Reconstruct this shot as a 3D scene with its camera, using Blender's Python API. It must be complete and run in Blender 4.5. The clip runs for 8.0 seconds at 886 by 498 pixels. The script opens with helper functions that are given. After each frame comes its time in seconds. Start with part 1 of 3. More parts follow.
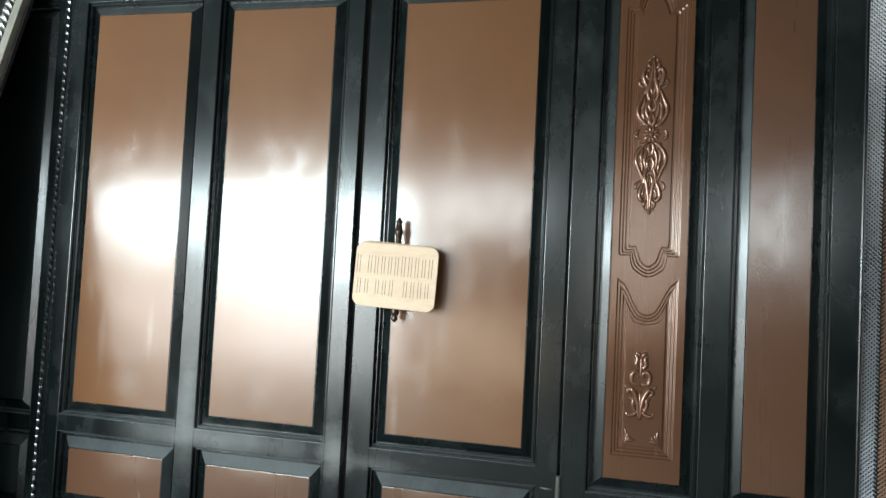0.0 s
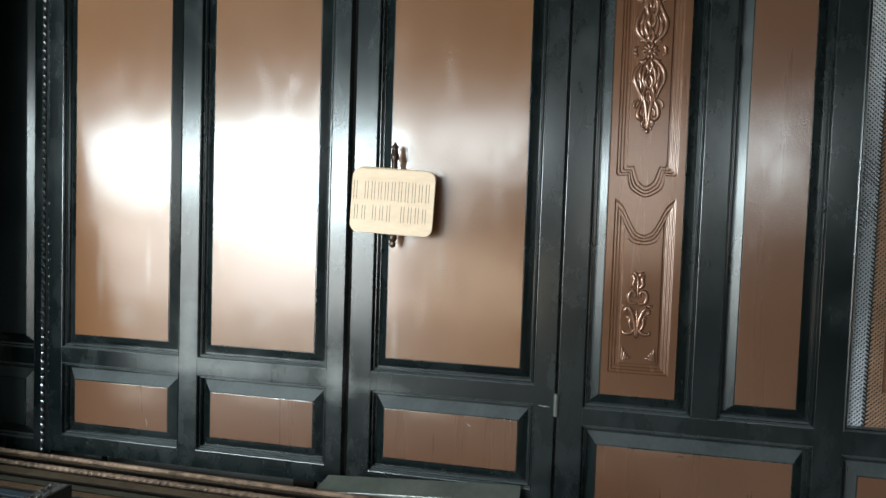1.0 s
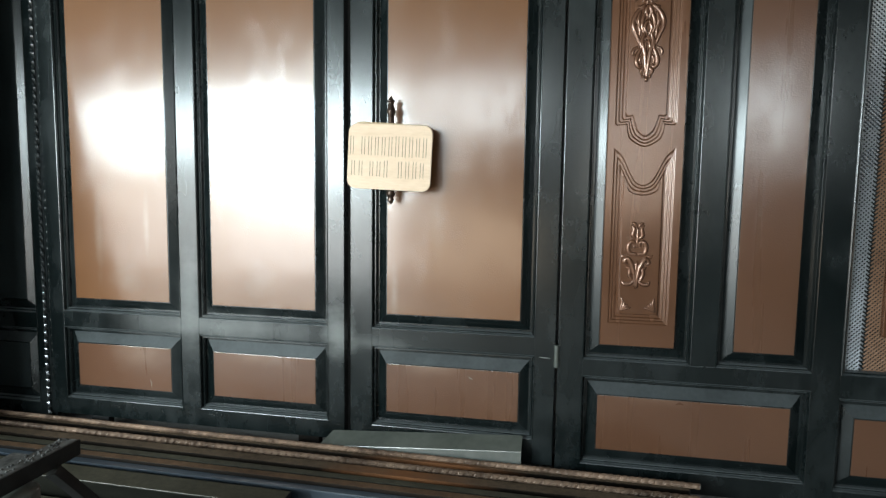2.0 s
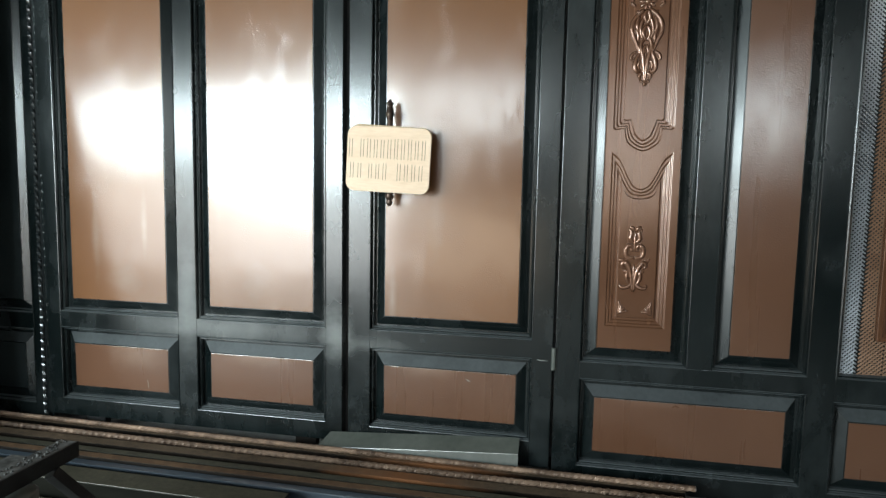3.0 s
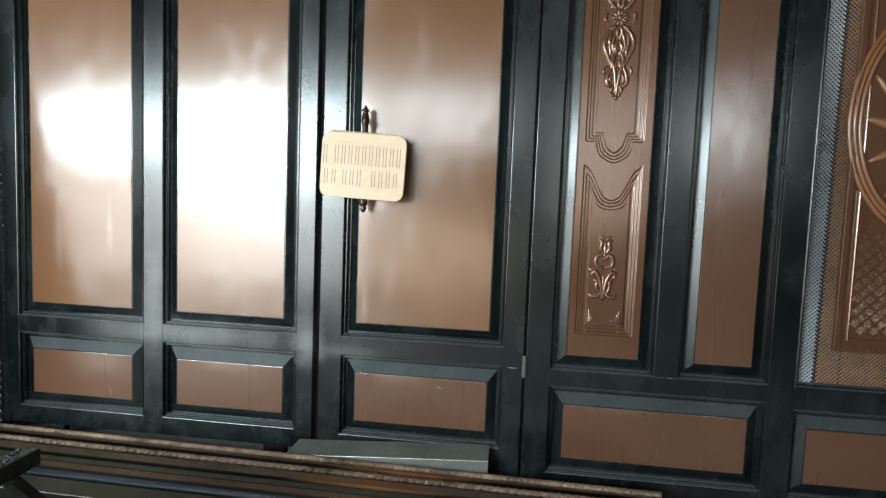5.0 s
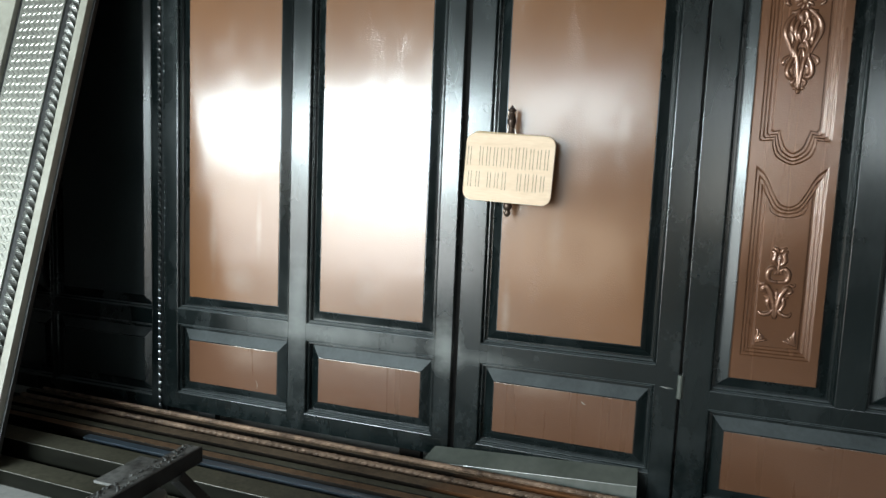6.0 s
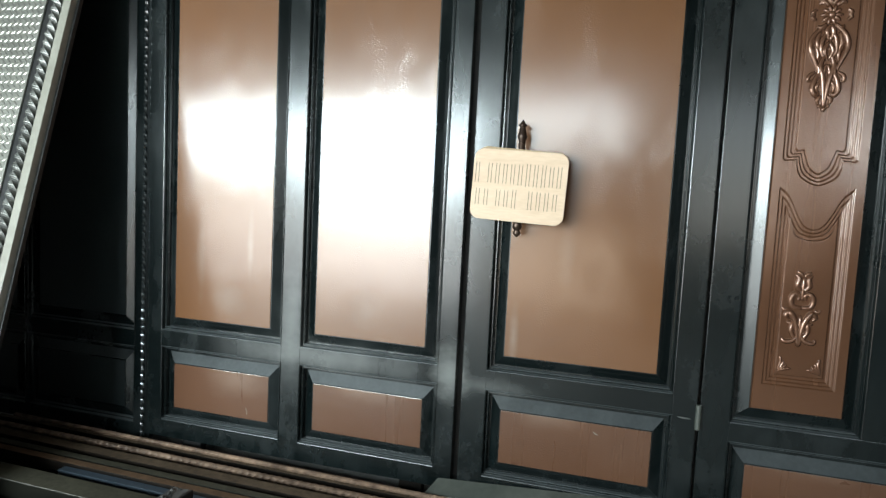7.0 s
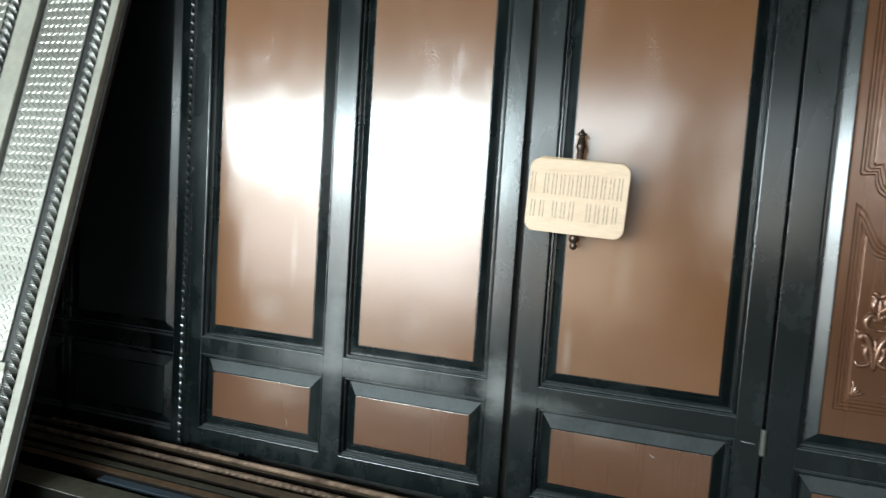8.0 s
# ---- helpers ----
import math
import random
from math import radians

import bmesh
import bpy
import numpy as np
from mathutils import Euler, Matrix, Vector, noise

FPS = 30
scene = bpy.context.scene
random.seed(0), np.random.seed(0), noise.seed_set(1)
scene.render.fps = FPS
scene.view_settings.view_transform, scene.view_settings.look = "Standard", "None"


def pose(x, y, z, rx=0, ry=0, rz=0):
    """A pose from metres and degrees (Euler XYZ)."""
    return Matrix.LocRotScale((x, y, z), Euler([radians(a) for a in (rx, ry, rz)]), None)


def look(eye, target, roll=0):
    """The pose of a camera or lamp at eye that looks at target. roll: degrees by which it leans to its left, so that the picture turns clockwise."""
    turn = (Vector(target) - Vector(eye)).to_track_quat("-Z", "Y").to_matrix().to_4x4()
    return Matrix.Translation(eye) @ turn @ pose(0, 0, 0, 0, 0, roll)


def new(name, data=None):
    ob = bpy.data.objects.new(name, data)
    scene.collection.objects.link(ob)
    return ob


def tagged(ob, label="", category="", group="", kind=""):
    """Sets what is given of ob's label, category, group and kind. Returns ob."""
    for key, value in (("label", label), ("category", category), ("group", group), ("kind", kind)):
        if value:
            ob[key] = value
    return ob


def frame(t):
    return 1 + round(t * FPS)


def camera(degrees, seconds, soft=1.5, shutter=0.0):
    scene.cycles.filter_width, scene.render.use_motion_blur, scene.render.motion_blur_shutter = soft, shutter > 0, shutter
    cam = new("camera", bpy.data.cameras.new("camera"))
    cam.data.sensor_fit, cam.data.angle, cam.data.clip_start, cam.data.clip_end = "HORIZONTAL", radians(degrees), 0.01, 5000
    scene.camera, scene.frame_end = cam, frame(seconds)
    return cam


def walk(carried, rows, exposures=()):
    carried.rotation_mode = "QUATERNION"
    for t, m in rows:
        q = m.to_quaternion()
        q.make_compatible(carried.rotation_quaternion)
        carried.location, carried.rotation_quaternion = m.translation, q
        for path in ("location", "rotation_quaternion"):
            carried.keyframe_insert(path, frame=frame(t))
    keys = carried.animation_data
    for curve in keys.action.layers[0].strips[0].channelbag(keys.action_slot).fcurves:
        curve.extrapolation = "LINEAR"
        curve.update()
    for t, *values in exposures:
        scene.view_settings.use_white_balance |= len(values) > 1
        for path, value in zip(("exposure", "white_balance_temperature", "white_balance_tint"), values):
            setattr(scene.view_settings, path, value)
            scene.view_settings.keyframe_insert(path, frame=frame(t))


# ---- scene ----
cam = camera(70.0, 8.0, soft=1.4, shutter=0.3)
PATH = [
    (0, (-0.165, 0.117, 1.279), (-0.578, 2.072, 1.357), 2.9),
    (0.5, (-0.164, 0.124, 1.247), (-0.568, 2.083, 1.201), 2.5),
    (1, (-0.168, 0.123, 1.187), (-0.562, 2.082, 1.099), 1.9),
    (1.5, (-0.167, 0.128, 1.137), (-0.563, 2.079, 0.943), 0.8),
    (3, (-0.179, 0.118, 1.155), (-0.551, 2.074, 0.958), 1.1),
    (3.5, (-0.19, 0.113, 1.14), (-0.565, 2.069, 0.964), 1.3),
    (4, (-0.192, 0.117, 1.143), (-0.503, 2.086, 0.974), 1.2),
    (4.2, (-0.188, 0.116, 1.132), (-0.472, 2.089, 0.971), 1.3),
    (5.3, (-0.226, 0.098, 1.172), (-0.5, 2.072, 1.0), 2.5),
    (5.5, (-0.244, 0.124, 1.186), (-0.622, 2.077, 0.98), 2.7),
    (6, (-0.356, 0.185, 1.186), (-0.966, 2.079, 0.984), 2.4),
    (6.5, (-0.446, 0.248, 1.205), (-1.062, 2.142, 1.025), 2.1),
    (7, (-0.489, 0.288, 1.208), (-1.044, 2.202, 1.042), 2.9),
    (7.5, (-0.552, 0.315, 1.221), (-1.062, 2.241, 1.039), 3.8),
    (8, (-0.643, 0.323, 1.229), (-1.246, 2.223, 1.067), 3.7),
]
walk(cam, [(t, look(eye, target, roll)) for t, eye, target, roll in PATH])

# ---- world, light ----
GROUND = -0.06
BACK = -2.0           # y of the wall with the windows
world = bpy.data.worlds.new("world")
scene.world = world
world.use_nodes = True
wn = world.node_tree
sky = wn.nodes.new("ShaderNodeTexSky")
sky.sky_type = "NISHITA"
sky.sun_disc = False
sky.sun_elevation, sky.sun_rotation = radians(40), radians(200)
wn.nodes["Background"].inputs["Strength"].default_value = 0.15
wn.links.new(sky.outputs["Color"], wn.nodes["Background"].inputs["Color"])
scene.view_settings.exposure = 0.0


def window_light(name, x0, x1, z0, z1, watts, colour, fall=0.0):
    """Daylight standing in a window's opening; fall: how steeply it slants down into the room."""
    lamp = bpy.data.lights.new(name, "AREA")
    lamp.shape, lamp.size, lamp.size_y = "RECTANGLE", x1 - x0, z1 - z0
    lamp.energy, lamp.color = watts, colour
    ob = new(name, lamp)
    mid = Vector(((x0 + x1) / 2, BACK - 0.10 - 0.5 * (z1 - z0) * fall, (z0 + z1) / 2))
    ob.matrix_world = look(mid, mid + Vector((0, 1, -fall)))


# openings in the wall behind the eye: x0, x1, z0, z1
WINDOWS = [(-6.5, -2.15, 0.0, 2.29), (-1.90, -0.50, 1.74, 2.43), (0.02, 1.05, 0.84, 2.43), (1.50, 2.30, 1.52, 2.43)]
FILL_OPENING = (0.0, 0.90)   # made-up low opening under the second window, for fill light on the wicket
window_light("sky_daylight", -4.75, -2.2, 1.12, 2.27, 335, (0.79, 0.955, 1.0), 0.45)
window_light("sky_daylight", -6.45, -4.75, 1.43, 2.25, 118, (0.79, 0.955, 1.0), 0.45)
window_light("yard_daylight", -4.35, -2.2, 0.02, 1.11, 54, (0.90, 0.96, 0.98))
window_light("yard_daylight", -6.45, -4.35, 0.02, 1.11, 34, (0.90, 0.96, 0.98))
# added fill with no known source, brightening the wicket's lower part
window_light("wicket_fill_light", -1.87, -0.53, 0.03, 0.86, 6.5, (1.0, 0.88, 0.74))
window_light("small_window_daylight", 1.53, 2.27, 1.55, 2.40, 15, (0.84, 0.96, 1.0), 0.45)
window_light("dusty_window_daylight", 0.05, 1.02, 0.87, 2.40, 11, (0.86, 0.96, 1.0), 0.45)
window_light("small_window_daylight", -1.87, -0.53, 1.77, 2.40, 20, (0.84, 0.96, 1.0), 0.45)


# ---- materials ----
def shader(name):
    m = bpy.data.materials.new(name)
    m.use_nodes = True
    n = m.node_tree.nodes
    return m, n, m.node_tree.links, n["Principled BSDF"]


def coords(n, l, scale=(1, 1, 1)):
    c = n.new("ShaderNodeTexCoord")
    mp = n.new("ShaderNodeMapping")
    mp.inputs["Scale"].default_value = scale
    l.new(c.outputs["Object"], mp.inputs["Vector"])
    return mp.outputs["Vector"]


def noise_node(n, l, vec, scale, detail=4, rough=0.55):
    t = n.new("ShaderNodeTexNoise")
    t.inputs["Scale"].default_value, t.inputs["Detail"].default_value, t.inputs["Roughness"].default_value = scale, detail, rough
    l.new(vec, t.inputs["Vector"])
    return t.outputs["Fac"]


def ramp(n, l, fac, stops):
    r = n.new("ShaderNodeValToRGB")
    r.color_ramp.elements[0].position, r.color_ramp.elements[0].color = stops[0][0], (*stops[0][1], 1)
    r.color_ramp.elements[1].position, r.color_ramp.elements[1].color = stops[-1][0], (*stops[-1][1], 1)
    for p, c in stops[1:-1]:
        e = r.color_ramp.elements.new(p)
        e.color = (*c, 1)
    l.new(fac, r.inputs["Fac"])
    return r.outputs["Color"]


def span(n, l, fac, lo, hi):
    r = n.new("ShaderNodeMapRange")
    r.inputs["From Min"].default_value, r.inputs["From Max"].default_value = 0.3, 0.7
    r.inputs["To Min"].default_value, r.inputs["To Max"].default_value = lo, hi
    l.new(fac, r.inputs["Value"])
    return r.outputs["Result"]


def bump(n, l, height, strength, distance, normal=None):
    b = n.new("ShaderNodeBump")
    b.inputs["Strength"].default_value, b.inputs["Distance"].default_value = strength, distance
    l.new(height, b.inputs["Height"])
    if normal is not None:
        l.new(normal, b.inputs["Normal"])
    return b.outputs["Normal"]


def rub_or_haze(n, l, b, x, z, rx, rz, amount, colour):
    """A cloudy dusty or rusty mark, or painted haze, round one spot."""
    place = n.new("ShaderNodeTexCoord")
    shift = n.new("ShaderNodeMapping")
    shift.inputs["Location"].default_value = (-x / rx, 0, -z / rz)
    shift.inputs["Scale"].default_value = (1 / rx, 0, 1 / rz)
    l.new(place.outputs["Object"], shift.inputs["Vector"])
    far = n.new("ShaderNodeVectorMath")
    far.operation = "LENGTH"
    l.new(shift.outputs["Vector"], far.inputs[0])
    cloud = n.new("ShaderNodeMath")
    cloud.operation = "MULTIPLY_ADD"
    l.new(noise_node(n, l, coords(n, l, (1, 1, 1.5)), 7, 5, 0.6), cloud.inputs[0])
    cloud.inputs[1].default_value = 0.9
    l.new(far.outputs["Value"], cloud.inputs[2])
    film = n.new("ShaderNodeMapRange")
    film.interpolation_type = "SMOOTHSTEP"
    film.inputs["From Min"].default_value, film.inputs["From Max"].default_value = 0.35, 1.40
    film.inputs["To Min"].default_value, film.inputs["To Max"].default_value = amount, 0.0
    l.new(cloud.outputs[0], film.inputs["Value"])
    over = n.new("ShaderNodeMix")
    over.data_type = "RGBA"
    l.new(film.outputs["Result"], over.inputs["Factor"])
    l.new(b.inputs["Base Color"].links[0].from_socket, over.inputs["A"])
    over.inputs["B"].default_value = (*colour, 1)
    l.new(over.outputs["Result"], b.inputs["Base Color"])


def surface(name, dark, light, rough, grain=40, big=3, metal=0.0, relief=0.1, relief_size=0.002, stretch=(1, 1, 1), coat=0.0, spec=0.5, wave=0.0, dust_top_light=None, smears_or_haze=(), rub_or_haze_tint=(0.21, 0.215, 0.205), film_all=(-0.10, 0.13)):
    """A painted, rusted or worn surface: two scales of colour, roughness and relief."""
    m, n, l, b = shader(name)
    vec = coords(n, l, stretch)
    fine, broad = noise_node(n, l, vec, grain), noise_node(n, l, vec, big, 3)
    mix = n.new("ShaderNodeMath")
    mix.operation = "MULTIPLY_ADD"
    mix.inputs[1].default_value = 0.45
    l.new(fine, mix.inputs[0])
    half = n.new("ShaderNodeMath")
    half.operation = "MULTIPLY"
    half.inputs[1].default_value = 0.55
    l.new(broad, half.inputs[0])
    l.new(half.outputs[0], mix.inputs[2])
    l.new(ramp(n, l, mix.outputs[0], [(0.35, dark), (0.65, light)]), b.inputs["Base Color"])
    l.new(span(n, l, broad, rough - 0.05, rough + 0.05), b.inputs["Roughness"])
    b.inputs["Metallic"].default_value = metal
    b.inputs["Specular IOR Level"].default_value = spec
    b.inputs["Coat Weight"].default_value = coat
    b.inputs["Coat Roughness"].default_value = rough * 0.62
    nor = bump(n, l, fine, relief, relief_size)
    # dusty film; its paling of upward faces also stands in for top light
    if dust_top_light:
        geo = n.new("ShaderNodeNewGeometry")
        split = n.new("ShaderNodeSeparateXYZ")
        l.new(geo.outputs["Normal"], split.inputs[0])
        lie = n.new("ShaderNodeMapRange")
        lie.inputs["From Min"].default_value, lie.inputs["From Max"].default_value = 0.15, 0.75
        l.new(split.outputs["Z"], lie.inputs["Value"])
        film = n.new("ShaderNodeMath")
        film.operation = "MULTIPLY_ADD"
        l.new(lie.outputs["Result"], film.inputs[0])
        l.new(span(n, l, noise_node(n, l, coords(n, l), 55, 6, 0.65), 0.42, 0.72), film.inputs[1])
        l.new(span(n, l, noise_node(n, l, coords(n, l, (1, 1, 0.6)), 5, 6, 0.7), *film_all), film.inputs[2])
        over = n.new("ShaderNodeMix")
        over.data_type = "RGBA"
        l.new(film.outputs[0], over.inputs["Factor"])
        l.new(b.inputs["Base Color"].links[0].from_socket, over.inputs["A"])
        over.inputs["B"].default_value = (*dust_top_light, 1)
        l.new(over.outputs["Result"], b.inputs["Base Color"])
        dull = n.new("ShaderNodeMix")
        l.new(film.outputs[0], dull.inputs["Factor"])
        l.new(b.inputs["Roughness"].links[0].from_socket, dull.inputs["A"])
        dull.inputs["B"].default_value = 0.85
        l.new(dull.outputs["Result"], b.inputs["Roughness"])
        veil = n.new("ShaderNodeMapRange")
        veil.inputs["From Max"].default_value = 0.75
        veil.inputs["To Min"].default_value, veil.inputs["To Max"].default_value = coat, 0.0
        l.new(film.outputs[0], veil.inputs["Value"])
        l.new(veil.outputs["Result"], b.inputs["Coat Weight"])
    for x, z, rx, rz, amount in smears_or_haze:
        rub_or_haze(n, l, b, x, z, rx, rz, amount, rub_or_haze_tint)
    if wave:
        nor = bump(n, l, noise_node(n, l, vec, 2.2, 1), wave, 0.02, nor)
    l.new(nor, b.inputs["Normal"])
    if coat:
        l.new(nor, b.inputs["Coat Normal"])
    return m


def hammered(name, dark, light, rough, depth, spec=0.5, coat=1.0, metal=0.22, flake=0.38, spread=(0.56, 0.72), cells=100, smears_or_haze=(), rub_or_haze_tint=(0.46, 0.40, 0.34)):
    """Hammertone enamel on sheet steel: shallow dimples in patches, long soft waves, faint upright streaks."""
    m, n, l, b = shader(name)
    vec = coords(n, l)
    streak = noise_node(n, l, coords(n, l, (16, 16, 0.7)), 1.0, 4)
    broad = noise_node(n, l, vec, 2.5, 2)
    dimples = noise_node(n, l, vec, cells, 1, 0.4)
    l.new(ramp(n, l, broad, [(0.3, dark), (0.7, light)]), b.inputs["Base Color"])
    l.new(span(n, l, streak, flake - 0.012, flake + 0.012), b.inputs["Roughness"])
    b.inputs["Specular IOR Level"].default_value, b.inputs["Metallic"].default_value = spec, metal
    b.inputs["Coat Weight"].default_value, b.inputs["Coat IOR"].default_value = coat, 1.55
    l.new(span(n, l, broad, rough - 0.02, rough + 0.03), b.inputs["Coat Roughness"])
    patch = n.new("ShaderNodeMath")
    patch.operation = "MULTIPLY"
    centred = n.new("ShaderNodeMath")
    centred.operation = "SUBTRACT"
    centred.inputs[1].default_value = 0.5
    l.new(dimples, centred.inputs[0])
    l.new(centred.outputs[0], patch.inputs[0])
    spots = n.new("ShaderNodeMapRange")
    spots.inputs["From Min"].default_value, spots.inputs["From Max"].default_value = spread
    spots.inputs["To Min"].default_value = 0.03
    l.new(noise_node(n, l, coords(n, l, (1.6, 1, 0.8)), 6, 3), spots.inputs["Value"])
    l.new(spots.outputs["Result"], patch.inputs[1])
    nor = bump(n, l, patch.outputs[0], depth, 0.003)
    nor = bump(n, l, broad, 0.08, 0.02, nor)
    nor = bump(n, l, streak, 0.005, 0.004, nor)
    l.new(nor, b.inputs["Normal"])
    l.new(nor, b.inputs["Coat Normal"])
    # on the low panels these patches paint in the floor's pale reflection
    for x, z, rx, rz, amount in smears_or_haze:
        rub_or_haze(n, l, b, x, z, rx, rz, amount, rub_or_haze_tint)
    return m


# the film over upward bevels is dusty and also imitates light reflected there
BLACK = surface("black_enamel", (0.0020, 0.0040, 0.0040), (0.0050, 0.0090, 0.0092), 0.26, grain=60, big=4, relief=0.05, stretch=(1, 1, 0.25), coat=0.7, spec=0.45, wave=0.06, dust_top_light=(0.120, 0.134, 0.136), smears_or_haze=((-1.72, 0.50, 0.62, 0.10, 0.55), (-1.845, 0.62, 0.09, 0.36, 0.55), (-1.13, 0.50, 0.12, 0.20, 0.85), (-0.98, 0.47, 0.30, 0.06, 0.35)))
GLOSS_BLACK = surface("fresh_black_enamel", (0.012, 0.015, 0.016), (0.024, 0.028, 0.029), 0.16, relief=0.02, coat=1.0, spec=1.0)
# base raised slightly to paint lens veil into the darkest leaf
BLACK_DULL = surface("black_enamel_veiled", (0.008, 0.0125, 0.013), (0.016, 0.0215, 0.022), 0.40, grain=60, big=4, relief=0.05)
BROWN = hammered("brown_hammertone", (0.172, 0.074, 0.030), (0.196, 0.086, 0.036), 0.125, 0.24, spec=0.72, metal=0.06, flake=0.235, spread=(0.44, 0.70), cells=190, smears_or_haze=((-2.06, 0.94, 0.022, 0.20, 0.30), (-2.31, 0.90, 0.030, 0.26, 0.16), (-2.17, 0.70, 0.12, 0.10, 0.14), (-0.885, 0.68, 0.028, 0.16, 0.26), (-1.50, 0.72, 0.10, 0.12, 0.12), (-0.70, 1.02, 0.05, 0.22, 0.10)))
# coarser dimples; brown_hammertone's paint darkened for panels that get less light
HAMMER_SHADED = hammered("brown_hammertone_coarse_shaded", (0.124, 0.056, 0.030), (0.146, 0.067, 0.036), 0.11, 0.23, spec=0.6, metal=0.14, flake=0.28, spread=(0.28, 0.62), cells=170, smears_or_haze=((-1.50, 0.375, 0.24, 0.07, 0.34), (-0.74, 0.375, 0.20, 0.06, 0.30), (-2.12, 0.35, 0.22, 0.12, 0.34), (0.20, 0.305, 0.22, 0.04, 0.14)), rub_or_haze_tint=(0.36, 0.25, 0.185))
CARVED = hammered("brown_pressed_steel", (0.140, 0.060, 0.029), (0.180, 0.078, 0.038), 0.15, 0.13, spec=0.5, coat=1.0, metal=0.40, flake=0.27, spread=(0.15, 0.50), cells=170)
BRONZE = surface("brown_relief", (0.185, 0.085, 0.047), (0.235, 0.112, 0.064), 0.26, relief=0.05, coat=1.0, metal=0.55)
COPPER = surface("orange_brown_carving", (0.21, 0.085, 0.034), (0.28, 0.120, 0.052), 0.32, relief=0.1, coat=0.8)
BOARD = surface("unpainted_board", (0.72, 0.52, 0.36), (0.84, 0.64, 0.47), 0.75, grain=90, big=8, relief=0.15, stretch=(0.3, 1, 2))
BOARD_EDGE = surface("board_edge", (0.42, 0.30, 0.18), (0.55, 0.40, 0.25), 0.8)
INK = surface("pencil_ink", (0.20, 0.155, 0.11), (0.27, 0.21, 0.15), 0.8)
HANDLE = surface("antique_bronze", (0.05, 0.032, 0.024), (0.11, 0.07, 0.05), 0.3, metal=0.6)
STEEL = surface("bare_steel", (0.28, 0.28, 0.27), (0.45, 0.45, 0.43), 0.38, metal=0.9, grain=50)
GLINT = surface("edge_glint_steel", (0.12, 0.115, 0.10), (0.21, 0.20, 0.175), 0.5, metal=0.5, grain=50)
MESH = surface("mesh_steel", (0.48, 0.50, 0.53), (0.66, 0.69, 0.73), 0.30, metal=0.9, coat=1.0)
MESH_BROWN = surface("brown_mesh", (0.19, 0.105, 0.062), (0.30, 0.175, 0.108), 0.33, metal=0.4, coat=0.6)
PLATE_STEEL = surface("tread_plate_steel", (0.38, 0.37, 0.325), (0.50, 0.485, 0.435), 0.40, metal=0.85, grain=80, relief=0.1)
PRIMER = surface("pale_primer", (0.23, 0.218, 0.182), (0.33, 0.315, 0.265), 0.45, grain=30)
GREY_SHEET = surface("grey_green_sheet", (0.060, 0.066, 0.056), (0.105, 0.110, 0.094), 0.42, grain=30, big=6)
# tube sides near black, paler tops: gap shade and top light in the colour
TUBE_BROWN = surface("rust_brown_tube", (0.002, 0.0016, 0.0012), (0.010, 0.007, 0.005), 0.5, spec=0.06, grain=25, big=5, stretch=(0.15, 1, 1), dust_top_light=(0.250, 0.178, 0.120), smears_or_haze=((2.75, 0.08, 0.40, 0.5, 0.8),), rub_or_haze_tint=(0.23, 0.095, 0.040), film_all=(-0.30, -0.02))
TWIST = surface("mill_scale_twist", (0.070, 0.042, 0.028), (0.36, 0.235, 0.160), 0.45, grain=30, big=5, metal=0.3)
# same near-black sides and lit tops put into the colour of these two
TUBE_RUST = surface("rusted_flat_bar", (0.002, 0.0015, 0.0011), (0.012, 0.008, 0.0055), 0.55, spec=0.15, grain=25, big=3, stretch=(0.2, 1, 1), dust_top_light=(0.290, 0.172, 0.100), film_all=(-0.30, -0.02))
TUBE_GREY = surface("oiled_steel_tube", (0.002, 0.0022, 0.0017), (0.010, 0.010, 0.0075), 0.4, spec=0.08, grain=30, big=4, metal=0.2, stretch=(0.15, 1, 1), dust_top_light=(0.165, 0.153, 0.110), film_all=(-0.30, -0.02))
# near-black base paints in the shade of the stack's gaps
TUBE_GAP_SHADE = surface("gap_shade_tube", (0.002, 0.002, 0.0016), (0.010, 0.008, 0.0055), 0.5, spec=0.06, grain=25, big=4, stretch=(0.15, 1, 1))
TUBE_BLUE = surface("blue_painted_tube", (0.030, 0.043, 0.057), (0.066, 0.086, 0.105), 0.42, grain=30, stretch=(0.15, 1, 1))
RUSTY = surface("crusted_steel", (0.008, 0.008, 0.0075), (0.17, 0.166, 0.155), 0.6, grain=45, big=14, relief=0.5, relief_size=0.004)
DARK_STEEL = surface("dark_steel", (0.004, 0.004, 0.004), (0.022, 0.021, 0.020), 0.55, relief=0.5)
CONCRETE = surface("stained_concrete", (0.22, 0.214, 0.20), (0.34, 0.33, 0.31), 0.75, grain=35, big=2, relief=0.4, relief_size=0.004)
PLASTER = surface("grey_plaster", (0.15, 0.148, 0.14), (0.22, 0.217, 0.205), 0.9, grain=40, big=1.5, relief=0.3)
CEIL = surface("ceiling_boards", (0.045, 0.043, 0.039), (0.075, 0.072, 0.066), 0.85, grain=20, big=1)


# ---- building helpers ----
def part(name, bm, material, parent=None, label="", smooth=False):
    me = bpy.data.meshes.new(name)
    bmesh.ops.recalc_face_normals(bm, faces=bm.faces)
    bm.to_mesh(me)
    bm.free()
    me.materials.append(material)
    if smooth:
        for p in me.polygons:
            p.use_smooth = True
    ob = new(name, me)
    if parent is not None:
        ob.parent = parent
    if label:
        ob["label"] = label
    return ob


def thing(name, label, category, group="", kind="", at=None):
    ob = new(name)
    if at is not None:
        ob.matrix_world = at
    return tagged(ob, label, category, group, kind)


